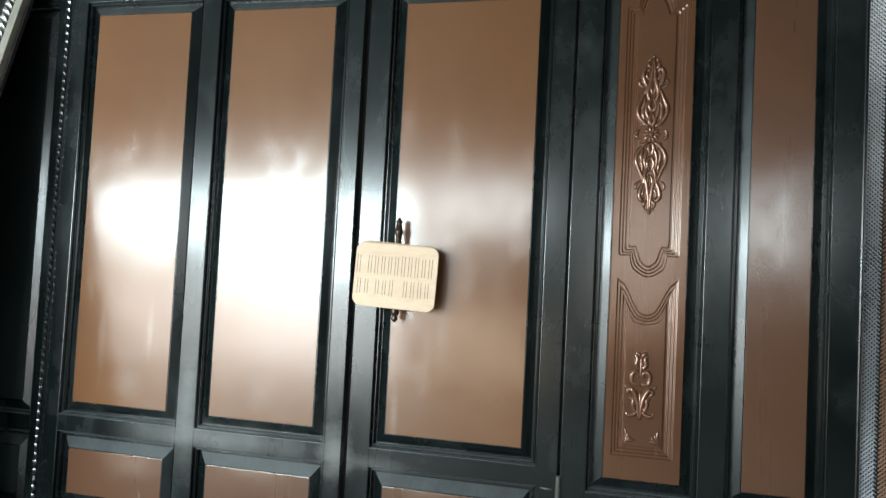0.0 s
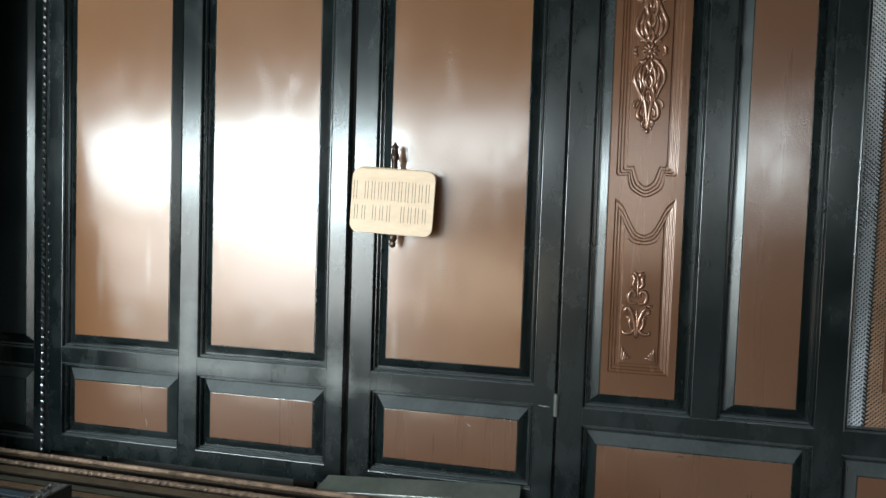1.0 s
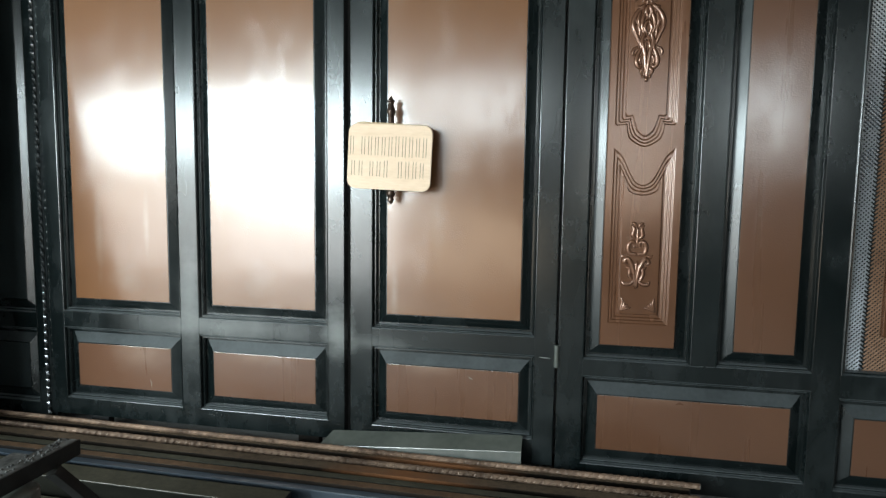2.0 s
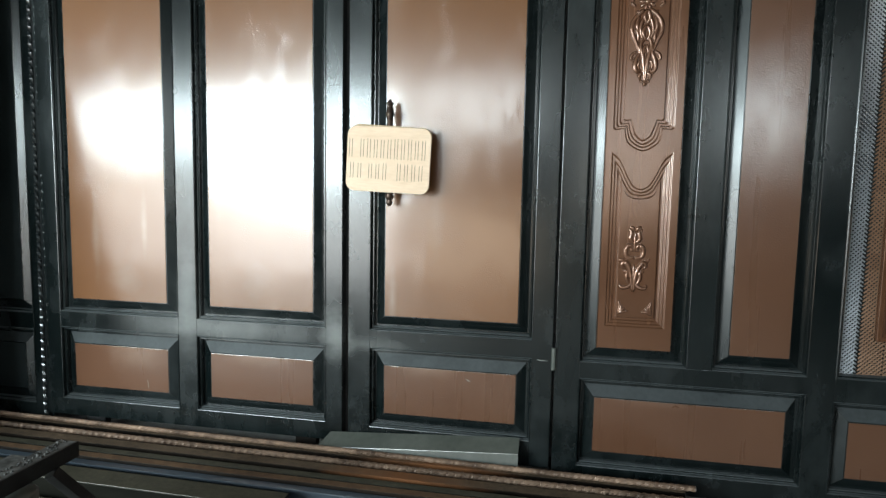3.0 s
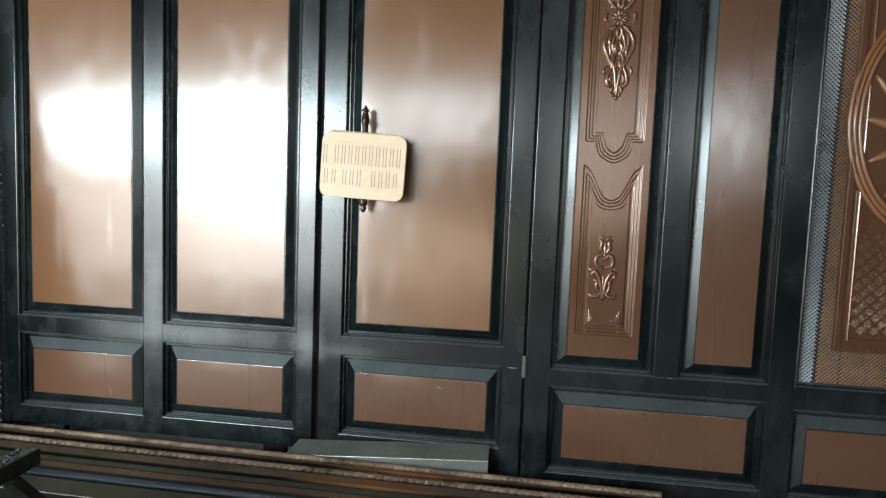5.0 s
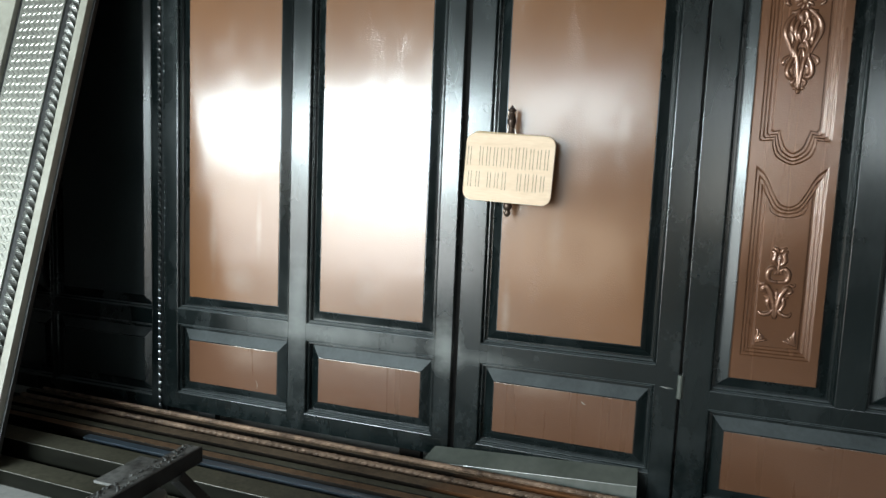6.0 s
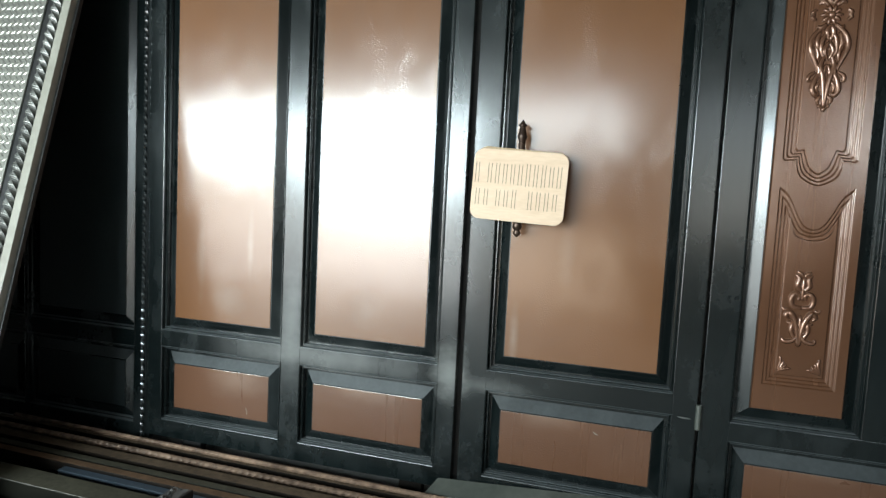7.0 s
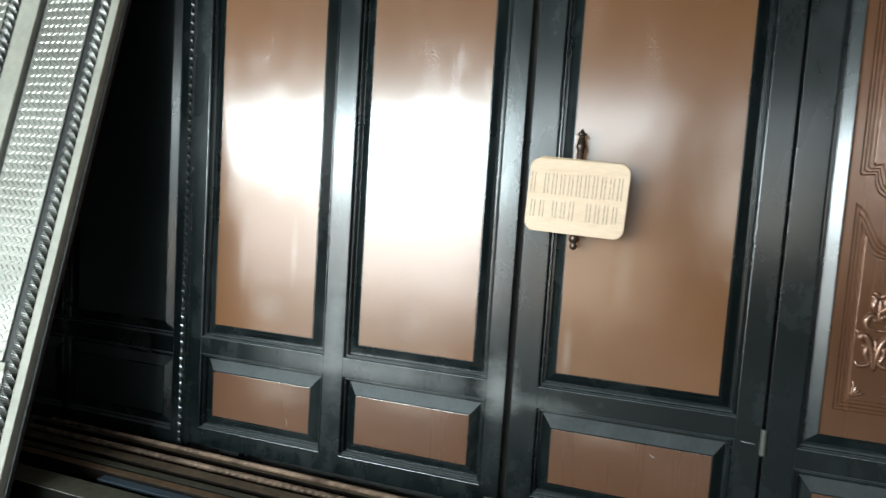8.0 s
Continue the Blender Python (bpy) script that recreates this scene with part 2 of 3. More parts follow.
def box(x0, x1, y0, y1, z0, z1, bevel=0.0, bm=None):
    bm = bm or bmesh.new()
    made = bmesh.ops.create_cube(bm, size=1)["verts"]
    for v in made:
        v.co = Vector(((x0 + x1) / 2 + v.co.x * (x1 - x0), (y0 + y1) / 2 + v.co.y * (y1 - y0), (z0 + z1) / 2 + v.co.z * (z1 - z0)))
    if bevel:
        edges = list({e for v in made for e in v.link_edges})
        bmesh.ops.bevel(bm, geom=edges, offset=bevel, segments=2, profile=0.6, affect="EDGES", clamp_overlap=True)
    return bm


def ring_loft(x0, x1, z0, z1, steps, close=False, bm=None, head=1.0):
    """Rectangular rings, each step an inset and a depth, joined into a moulding. head: how much wider it is at the top."""
    bm = bm or bmesh.new()
    loops = []
    for d, y in steps:
        loops.append([bm.verts.new(c) for c in ((x0 + d, y, z0 + d), (x1 - d, y, z0 + d), (x1 - d, y, z1 - d * head), (x0 + d, y, z1 - d * head))])
    for a, b in zip(loops, loops[1:]):
        for k in range(4):
            bm.faces.new((a[k], a[(k + 1) % 4], b[(k + 1) % 4], b[k]))
    if close:
        bm.faces.new(loops[-1])
    return bm


def sweep(points, radii, sides=8, flat=1.0, twist=0.0, square=False, bm=None, caps=True):
    """A rod along points with a radius at each; twist turns a square bar along its length (radians a metre)."""
    bm = bm or bmesh.new()
    pts = [Vector(p) for p in points]
    if not hasattr(radii, "__len__"):
        radii = [radii] * len(pts)
    rings, run = [], 0.0
    for i, p in enumerate(pts):
        ahead = (pts[min(i + 1, len(pts) - 1)] - pts[max(i - 1, 0)]).normalized()
        ref = Vector((0, 1, 0)) if abs(ahead.y) < 0.9 else Vector((1, 0, 0))
        u = ahead.cross(ref).normalized()
        w = u.cross(ahead).normalized()
        if i:
            run += (p - pts[i - 1]).length
        ring = []
        for k in range(sides):
            a = 2 * math.pi * (k + 0.5) / sides + twist * run
            q = radii[i]
            if square:
                q *= 1.0 if k % 2 == 0 else 0.87
            ring.append(bm.verts.new(p + u * math.cos(a) * q + w * math.sin(a) * q * flat))
        rings.append(ring)
    for a, b in zip(rings, rings[1:]):
        for k in range(sides):
            bm.faces.new((a[k], a[(k + 1) % sides], b[(k + 1) % sides], b[k]))
    if caps:
        bm.faces.new(rings[0])
        bm.faces.new(rings[-1])
    return bm


def line(a, b, n):
    a, b = Vector(a), Vector(b)
    return [a.lerp(b, i / n) for i in range(n + 1)]


# ---- gate front: depths ----
FRONT, DEEP, FACE = 2.684, 2.719, 2.697      # stile front, groove, raised panel face
SMALL_HEAD = 1.25                              # the low panels slope further at the top
EDGE = 0.062                                   # from the opening's edge to the raised face


def raised_panel(x0, x1, z0, z1, parent, face=BROWN, black=BLACK, plain=True):
    """A raised panel: stepped moulding, groove, sloping border and coloured face. x0..z1: the raised face."""
    e = EDGE
    k = SMALL_HEAD if z1 < 0.45 else 1.0
    deep = DEEP if plain and x1 > -2.62 else FACE + 0.0178
    o = (x0 - e, x1 + e, z0 - e, z1 + e * k)
    p = thing("raised_panel", "", "")
    p.parent = parent
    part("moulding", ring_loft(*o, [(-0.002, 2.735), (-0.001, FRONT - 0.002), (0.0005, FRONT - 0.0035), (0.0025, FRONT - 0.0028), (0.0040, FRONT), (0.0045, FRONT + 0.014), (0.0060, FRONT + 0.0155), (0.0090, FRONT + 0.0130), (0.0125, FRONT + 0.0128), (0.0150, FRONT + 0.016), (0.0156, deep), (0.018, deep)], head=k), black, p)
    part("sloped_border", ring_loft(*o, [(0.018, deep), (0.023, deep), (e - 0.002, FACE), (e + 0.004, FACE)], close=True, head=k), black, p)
    if plain:
        part("panel_face", box(x0 + 0.002, x1 - 0.002, FACE - 0.0025, FACE + 0.001, z0 + 0.002, z1 - 0.002, 0.001), face, p)
    return p


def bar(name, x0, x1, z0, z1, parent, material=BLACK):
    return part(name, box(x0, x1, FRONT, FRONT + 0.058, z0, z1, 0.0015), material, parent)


def leaf(name, label, x0, x1, z0, z1, bays, group=""):
    """A steel leaf: stiles, rails between stiles, raised panels. bays: face x0, x1, then (face z0, z1, face material or None)."""
    g = thing(name, label, "gate", group)
    e = EDGE
    cuts = [x0] + [v for b in bays for v in (b[0] - e, b[1] + e)] + [x1]
    for a, b in zip(cuts[::2], cuts[1::2]):
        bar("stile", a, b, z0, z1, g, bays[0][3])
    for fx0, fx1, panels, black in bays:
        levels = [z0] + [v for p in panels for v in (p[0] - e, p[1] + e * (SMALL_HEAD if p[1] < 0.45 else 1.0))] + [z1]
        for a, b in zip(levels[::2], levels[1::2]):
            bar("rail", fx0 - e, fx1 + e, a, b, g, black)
        for pz0, pz1, mat in panels:
            if mat is not None:
                raised_panel(fx0, fx1, pz0, pz1, g, mat, black)
    part("back_sheet", box(x0 + 0.01, x1 - 0.01, FRONT + 0.059, FRONT + 0.065, z0 + 0.01, z1 - 0.01), BLACK_DULL, g)
    return g


# ---- setting ----
def structure(name, bm, material, label, category):
    return tagged(part(name, bm, material), label, category, kind="structure")


RX0, RX1, RY1, RZ = -7.2, 4.2, 2.95, 3.3
structure("floor", box(RX0 - 0.3, RX1 + 0.3, BACK - 0.3, RY1 + 0.3, GROUND - 0.2, GROUND), CONCRETE, "stained grey concrete workshop floor under the steel stock", "floor")
structure("ceiling", box(RX0 - 0.3, RX1 + 0.3, BACK - 0.3, RY1 + 0.3, RZ, RZ + 0.15), CEIL, "pale boarded workshop ceiling", "ceiling")
structure("wall_north", box(RX0 - 0.2, RX1 + 0.2, RY1, RY1 + 0.2, GROUND, RZ), PLASTER, "grey plastered wall behind the gates", "wall")
structure("wall_west", box(RX0 - 0.2, RX0, BACK, RY1, GROUND, RZ), PLASTER, "grey plastered side wall", "wall")
structure("wall_east", box(RX1, RX1 + 0.2, BACK, RY1, GROUND, RZ), PLASTER, "grey plastered side wall", "wall")
wall = bmesh.new()
edge = RX0 - 0.2
for x0, x1, z0, z1 in sorted(WINDOWS):
    box(edge, x0, BACK - 0.2, BACK, GROUND, RZ, bm=wall)
    sill = GROUND
    if x0 == -1.90:
        box(x0, x1, BACK - 0.2, BACK, GROUND, FILL_OPENING[0], bm=wall)
        sill = FILL_OPENING[1]
    box(x0, x1, BACK - 0.2, BACK, sill, z0, bm=wall)
    box(x0, x1, BACK - 0.2, BACK, z1, RZ, bm=wall)
    edge = x1
box(edge, RX1 + 0.2, BACK - 0.2, BACK, GROUND, RZ, bm=wall)
structure("wall_south", wall, PLASTER, "grey plastered wall with window openings", "wall")

# ---- gates ----
TOP = 2.58
side = leaf("gate_leaf", "black enamelled steel gate leaf in shade with raised panels", -4.05, -2.617, 0.0, TOP,
            [(-3.90, -3.38, [(0.135, 0.36, BLACK_DULL), (0.575, 2.43, BLACK_DULL)], BLACK), (-3.24, -2.722, [(0.135, 0.36, BLACK_DULL), (0.575, 2.43, BLACK_DULL)], BLACK)], "steel gate leaves")
double = leaf("gate_leaf", "black steel gate leaf with glossy brown hammertone panels", -2.590, -1.106, 0.03, TOP,
              [(-2.447, -1.953, [(0.172, 0.380, HAMMER_SHADED), (0.594, 2.432, BROWN)], BLACK), (-1.738, -1.242, [(0.172, 0.380, HAMMER_SHADED), (0.594, 2.432, BROWN)], BLACK)], "steel gate leaves")
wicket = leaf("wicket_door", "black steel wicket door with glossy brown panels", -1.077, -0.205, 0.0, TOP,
              [(-0.919, -0.349, [(0.168, 0.382, HAMMER_SHADED), (0.597, 2.432, BROWN)], BLACK)])
right = leaf("gate_leaf", "black steel gate leaf with pressed brown panel and mesh bay", -0.193, 1.76, GROUND, TOP + 0.1,
             [(-0.033, 0.689, [(0.086, 0.314, HAMMER_SHADED), (0.521, 2.52, None)], BLACK), (0.910, 1.60, [(0.07, 0.293, HAMMER_SHADED), (0.521, 2.52, None)], BLACK)], "steel gate leaves")
bar("stile", 0.254 + EDGE, 0.470 - EDGE, 0.521 - EDGE, 2.52 + EDGE, right)
raised_panel(-0.033, 0.254, 0.521, 2.52, right, CARVED, plain=False)
raised_panel(0.470, 0.689, 0.521, 2.52, right, HAMMER_SHADED)


def smooth_path(pts, n=5):
    """A soft line through control points."""
    p = [Vector(q) for q in pts]
    p = [p[0] * 2 - p[1]] + p + [p[-1] * 2 - p[-2]]
    out = []
    for i in range(1, len(p) - 2):
        for k in range(n):
            t = k / n
            out.append(0.5 * (2 * p[i] + (p[i + 1] - p[i - 1]) * t + (2 * p[i - 1] - 5 * p[i] + 4 * p[i + 1] - p[i + 2]) * t * t + (3 * p[i] - p[i - 1] - 3 * p[i + 1] + p[i + 2]) * t ** 3))
    return out + [p[-2]]


FIELD = FACE - 0.0100                          # raised fields of the pressed panel


def stroke(bm, uv, cx, cz, r, su=1, sv=1, y=FIELD - 0.002, swell=1.0):
    """A tapered half-round scroll of relief on a panel's face."""
    path = smooth_path([(cx + su * u, y, cz + sv * v) for u, v in uv])
    n = len(path) - 1
    sweep(path, [r * (0.45 + swell * 0.75 * math.sin(math.pi * min(1, 0.12 + 0.88 * i / n)) ** 0.8) for i in range(n + 1)], sides=6, flat=0.9, bm=bm)


def ball(bm, x, y, z, r, flat=1.0):
    made = bmesh.ops.create_icosphere(bm, subdivisions=2, radius=r)["verts"]
    for v in made:
        v.co = Vector((x + v.co.x, y + v.co.y * flat, z + v.co.z))


# pressed frames of the narrow panel
CX = 0.109


pressed = thing("pressed_relief", "", "")
pressed.parent = right


def upper_outline(d):
    """Upper field, widened by d: bowl-shaped dip at the foot, the same turned over at the head."""
    w = 0.070 + d
    z = 1.428 - 0.9 * d
    half = [(-0.046 - 0.55 * d, z), (-0.036 - 0.70 * d, z - 0.030), (-0.024 - 0.62 * d, z - 0.060), (0, 1.350 - 1.05 * d)]
    bowl = smooth_path([(x, 0, q) for x, q in half + [(-x, q) for x, q in reversed(half[:-1])]], 5)
    foot = [(-w, z + 0.004), (-w + 0.006, z - 0.003), (-0.052 - 0.55 * d, z - 0.001)] + [(v.x, v.z) for v in bowl] + [(0.052 + 0.55 * d, z - 0.001), (w - 0.006, z - 0.003), (w, z + 0.004)]
    return foot + [(x, 3.765 - z) for x, z in reversed(foot)]


def lower_outline(d):
    """Lower field, narrowed by d: high shoulders falling to a bowl, square foot."""
    w = 0.114 - d
    half = [(-w, 1.302 - 2.6 * d), (-min(w - 0.004, 0.080), 1.270 - 2.0 * d), (-min(w - 0.010, 0.052 + 0.30 * d), 1.212 - 1.35 * d), (-0.029 - 0.35 * d, 1.174 - 1.1 * d), (0, 1.160 - d)]
    head = smooth_path([(x, 0, z) for x, z in half + [(-x, z) for x, z in reversed(half[:-1])]], 4)
    return [(v.x, v.z) for v in head] + [(w, 0.612 + d), (-w, 0.612 + d)]


PLATE, MOAT = FACE - 0.0140, FACE - 0.0015         # front of the pressed plate, bottom of the moat round its fields


def filled(outlines, y):
    """A sheet bounded by outlines; inner outlines are holes."""
    bm = bmesh.new()
    edges = []
    for pts in outlines:
        vs = [bm.verts.new((x, y, z)) for x, z in pts]
        edges += [bm.edges.new((a, b)) for a, b in zip(vs, vs[1:] + vs[:1])]
    bmesh.ops.triangle_fill(bm, use_beauty=True, use_dissolve=False, edges=edges)
    return bm


def field(outline, offsets, name):
    """Three steps pressed down into the plate to a moat, then the field raised again."""
    bm = bmesh.new()
    drop = (MOAT - PLATE) / 3
    steps = []
    for k in range(3):
        a, y = 0.0118 * k, PLATE + drop * k
        steps += [(a, y), (a + 0.0012, y + drop * 0.12), (a + 0.0046, y + drop * 0.88), (a + 0.0058, y + drop)]
    steps += [(0.0372, MOAT), (0.0380, MOAT - 0.001), (0.0405, FIELD + 0.0012), (0.0420, FIELD + 0.0002), (0.0440, FIELD)]
    loops = [[bm.verts.new((CX + x, y, z)) for x, z in outline(offsets(d))] for d, y in steps]
    n = len(loops[0])
    for a, b in zip(loops, loops[1:]):
        for k in range(n):
            bm.faces.new((a[k], a[(k + 1) % n], b[(k + 1) % n], b[k]))
    part(name, bm, CARVED, pressed)
    part("field_floor", filled([[(CX + x, z) for x, z in outline(offsets(0.0440))]], FIELD), CARVED, pressed)


def outwards(d):
    return 0.044 - d


def inwards(d):
    return d


field(lower_outline, inwards, "lower_field")
field(upper_outline, outwards, "upper_field")
X0, X1, Z0, Z1 = -0.031, 0.252, 0.523, 2.518
plate = filled([[(X0 + 0.002, Z0 + 0.002), (X1 - 0.002, Z0 + 0.002), (X1 - 0.002, Z1 - 0.002), (X0 + 0.002, Z1 - 0.002)], [(CX + x, z) for x, z in lower_outline(0)], [(CX + x, z) for x, z in upper_outline(0.044)]], PLATE)
part("pressed_plate", plate, CARVED, pressed)
part("plate_edge", ring_loft(X0, X1, Z0, Z1, [(-0.002, FACE + 0.001), (-0.002, FACE - 0.002), (0.0005, PLATE + 0.0015), (0.002, PLATE)]), CARVED, pressed)

scroll = bmesh.new()
UPPER = [([(0.0, 0.032), (0.010, 0.055), (0.0, 0.085)], 0.0060),
         ([(0.040, 0.10), (0.030, 0.125), (0.032, 0.150)], 0.0048),
         ([(0.014, 0.215), (0.026, 0.232), (0.022, 0.25)], 0.0044),
         ([(0.012, 0.03), (0.046, 0.065), (0.055, 0.105), (0.038, 0.15), (0.022, 0.195)], 0.0062),
         ([(0.004, 0.05), (0.020, 0.08), (0.022, 0.115), (0.008, 0.15)], 0.0055),
         ([(0.030, 0.055), (0.036, 0.09), (0.026, 0.12)], 0.0055),
         ([(0.020, 0.185), (0.034, 0.215), (0.038, 0.245), (0.026, 0.262), (0.018, 0.248)], 0.0062),
         ([(0.010, 0.130), (0.020, 0.165), (0.010, 0.205), (0.004, 0.255), (0.001, 0.300)], 0.0060),
         ([(0.034, 0.185), (0.050, 0.196), (0.053, 0.212), (0.043, 0.216)], 0.0042),
         ([(0.002, 0.16), (0.009, 0.185), (0.004, 0.215)], 0.0045),
         ([(0.046, 0.018), (0.058, 0.006), (0.048, 0.0)], 0.0042),
         ([(0.030, 0.158), (0.021, 0.183), (0.029, 0.206)], 0.0056),
         ([(0.001, 0.088), (0.013, 0.115), (0.002, 0.146)], 0.0058),
         ([(0.014, 0.030), (0.030, 0.042), (0.040, 0.034)], 0.0050),
         ([(0.008, 0.262), (0.020, 0.275), (0.016, 0.290)], 0.0050)]
for su in (-1, 1):
    for sv in (-1, 1):
        for uv, r in UPPER:
            stroke(scroll, uv, CX - 0.006, 1.865, r * 1.38, su, sv)
        ball(scroll, CX - 0.006 + su * 0.013, FIELD - 0.003, 1.865 + sv * 0.296, 0.007)
for k in range(10):
    a = 2 * math.pi * k / 10
    stroke(scroll, [(0.008 * math.cos(a), 0.008 * math.sin(a)), (0.022 * math.cos(a), 0.022 * math.sin(a)), (0.033 * math.cos(a), 0.033 * math.sin(a))], CX - 0.006, 1.865, 0.0058)
ball(scroll, CX - 0.006, FIELD - 0.004, 1.865, 0.012, 0.7)
ball(scroll, CX - 0.006, FIELD - 0.003, 2.172, 0.007)
ball(scroll, CX - 0.006, FIELD - 0.003, 1.558, 0.009)
part("scroll_ornament", scroll, BRONZE, pressed, smooth=True)

plume = bmesh.new()
LOWER = [([(0.002, -0.135), (0.006, -0.09), (0.016, -0.05), (0.034, -0.022), (0.046, -0.036), (0.036, -0.046)], 0.0062),
         ([(0.004, -0.10), (0.020, -0.120), (0.044, -0.124), (0.052, -0.110)], 0.0055),
         ([(0.012, -0.115), (0.026, -0.085), (0.024, -0.062), (0.040, -0.058)], 0.0050),
         ([(0.002, -0.005), (0.028, 0.000), (0.034, 0.026), (0.022, 0.044), (0.008, 0.036), (0.012, 0.020)], 0.0058),
         ([(0.004, 0.055), (0.018, 0.070), (0.014, 0.095), (0.026, 0.108)], 0.0060),
         ([(0.002, 0.100), (0.010, 0.112), (0.022, 0.118)], 0.0048),
         ([(0.040, -0.010), (0.052, -0.016), (0.058, -0.006)], 0.0036)]
for su in (-1, 1):
    for uv, r in LOWER:
        stroke(plume, uv, CX - 0.012, 0.895, r * 1.38, su)
stroke(plume, [(0, -0.14), (0, -0.09), (0, -0.03)], CX - 0.012, 0.895, 0.0065)
stroke(plume, [(0, 0.02), (0, 0.06), (0, 0.10)], CX - 0.012, 0.895, 0.0055)
part("plume_ornament", plume, BRONZE, pressed, smooth=True)
for sgn in (-1, 1):
    leafy = bmesh.new()
    for du, dv in ((0, 0.045), (0.012, 0.03), (0.024, 0.018), (0.038, 0.004)):
        stroke(leafy, [(0.066, -0.002), (0.058 - du * 0.5, 0.006 + dv * 0.5), (0.062 - du, 0.006 + dv)], CX - 0.002, 0.668, 0.0048, sgn)
    part("corner_leaf", leafy, BRONZE, pressed, smooth=True)

# mesh bay with a carved panel
bay = thing("mesh_bay", "", "")
bay.parent = right
FX0, FX1, FZ0, FZ1 = 0.910 - EDGE, 1.60 + EDGE, 0.521 - EDGE, 2.52 + EDGE
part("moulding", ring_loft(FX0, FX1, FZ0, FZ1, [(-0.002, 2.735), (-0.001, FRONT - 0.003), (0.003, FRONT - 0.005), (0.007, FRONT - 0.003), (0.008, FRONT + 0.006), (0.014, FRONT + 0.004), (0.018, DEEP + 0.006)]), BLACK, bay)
part("lining", box(FX0, FX1, 2.7335, 2.738, FZ0, FZ1), BLACK_DULL, bay, "dark sheet behind the mesh")
PITCH_X, PITCH_Z = 0.0165, 0.0078
strands = bmesh.new()


def strand(a, b, t=0.0025):
    a, b = Vector(a), Vector(b)
    u = (b - a).cross(Vector((0, 1, 0))).normalized() * t
    tilt = Vector((0, -0.72 * u.x + 0.15 * u.z, 0))
    v = [strands.verts.new(c) for c in (a - u - tilt, a + u + tilt, b + u + tilt, b - u - tilt)]
    strands.faces.new(v)


def mesh_field(x0, x1, z0, z1):
    rows, cols = int((z1 - z0) / PITCH_Z), int((x1 - x0) / PITCH_X)
    for r in range(rows):
        for c in range(cols):
            x = x0 + (c + 0.5 * (r % 2)) * PITCH_X
            z = z0 + r * PITCH_Z
            h = PITCH_X / 2
            strand((x, 2.715, z), (x + h, 2.715, z + PITCH_Z))
            strand((x + h, 2.715, z + PITCH_Z), (x + 2 * h, 2.715, z))


# mesh in two tones: silvery left strip, brown for the rest
mesh_field(FX0 + 0.006, 0.930, FZ0, FZ1 - 0.01)
part("expanded_mesh", strands, MESH, bay, "silvery edge of the expanded steel mesh")
strands = bmesh.new()
mesh_field(0.9325, 1.02, FZ0, FZ1 - 0.01)
mesh_field(1.02, FX1 - 0.03, FZ0, 0.66)
part("expanded_mesh", strands, MESH_BROWN, bay, "brown part of the expanded steel mesh")
carved = part("carved_panel", box(0.978, 1.56, 2.697, 2.712, 0.612, 2.44, 0.004), CARVED, bay)
part("panel_frame", ring_loft(0.978, 1.56, 0.612, 2.44, [(0.0, 2.700), (0.0, 2.688), (0.002, 2.686), (0.017, 2.686), (0.019, 2.689), (0.022, 2.689), (0.038, 2.6965)]), CARVED, carved)
part("inner_ridge", ring_loft(0.978, 1.56, 0.612, 2.44, [(0.043, 2.698), (0.045, 2.692), (0.048, 2.690), (0.051, 2.692), (0.053, 2.698)]), CARVED, carved)
weave = bmesh.new()
for i in range(20):
    for j in range(23):
        x, z = 1.048 + i * 0.0240, 0.698 + j * 0.0240
        if x < 1.50 and ((x - 1.27) / 0.34) ** 2 + ((z - 1.50) / 0.48) ** 2 > 1.05:
            a = math.pi / 4 if (i + j) % 2 else -math.pi / 4
            dx, dz = math.cos(a) * 0.0142, math.sin(a) * 0.0142
            for o in (-0.0085, 0.0, 0.0085):
                ox, oz = -math.sin(a) * o, math.cos(a) * o
                sweep([(x - dx + ox, 2.6955, z - dz + oz), (x + dx + ox, 2.6955, z + dz + oz)], 0.0033, sides=5, bm=weave)
part("basket_weave_relief", weave, CARVED, carved)
for f in (1.0, 0.94, 0.88):
    n = 64
    pts = [(1.27 + 0.305 * f * math.cos(2 * math.pi * i / n), 2.693, 1.50 + (0.305 * f + 0.13) * math.sin(2 * math.pi * i / n)) for i in range(n + 1)]
    part("oval_ring", sweep(pts, 0.009, sides=8, caps=False), COPPER, carved, "orange-brown oval ring", smooth=True)
petals = bmesh.new()
for i in range(14):
    a = 2 * math.pi * i / 14
    c, q = math.cos(a), math.sin(a)
    path = smooth_path([(1.27 + 0.08 * c, 2.694, 1.50 + 0.10 * q), (1.27 + 0.16 * c - 0.02 * q, 2.690, 1.50 + 0.22 * q + 0.02 * c), (1.27 + 0.25 * c, 2.694, 1.50 + 0.37 * q)])
    sweep(path, [0.006 + 0.016 * math.sin(math.pi * k / (len(path) - 1)) for k in range(len(path))], sides=6, flat=0.5, bm=petals)
part("petal_relief", petals, COPPER, carved, "orange-brown carved petals", smooth=True)

# fittings of the gates
# dark strips added behind the leaf gaps so these read as shade
part("gap_shade_strip", box(-1.1055, -1.0775, 2.733, 2.741, 0.03, TOP - 0.01), DARK_STEEL, wicket)
part("gap_shade_strip", box(-0.2045, -0.1935, 2.733, 2.741, 0.03, TOP - 0.01), DARK_STEEL, right)
hinge = thing("hinge", "", "")
hinge.parent = right
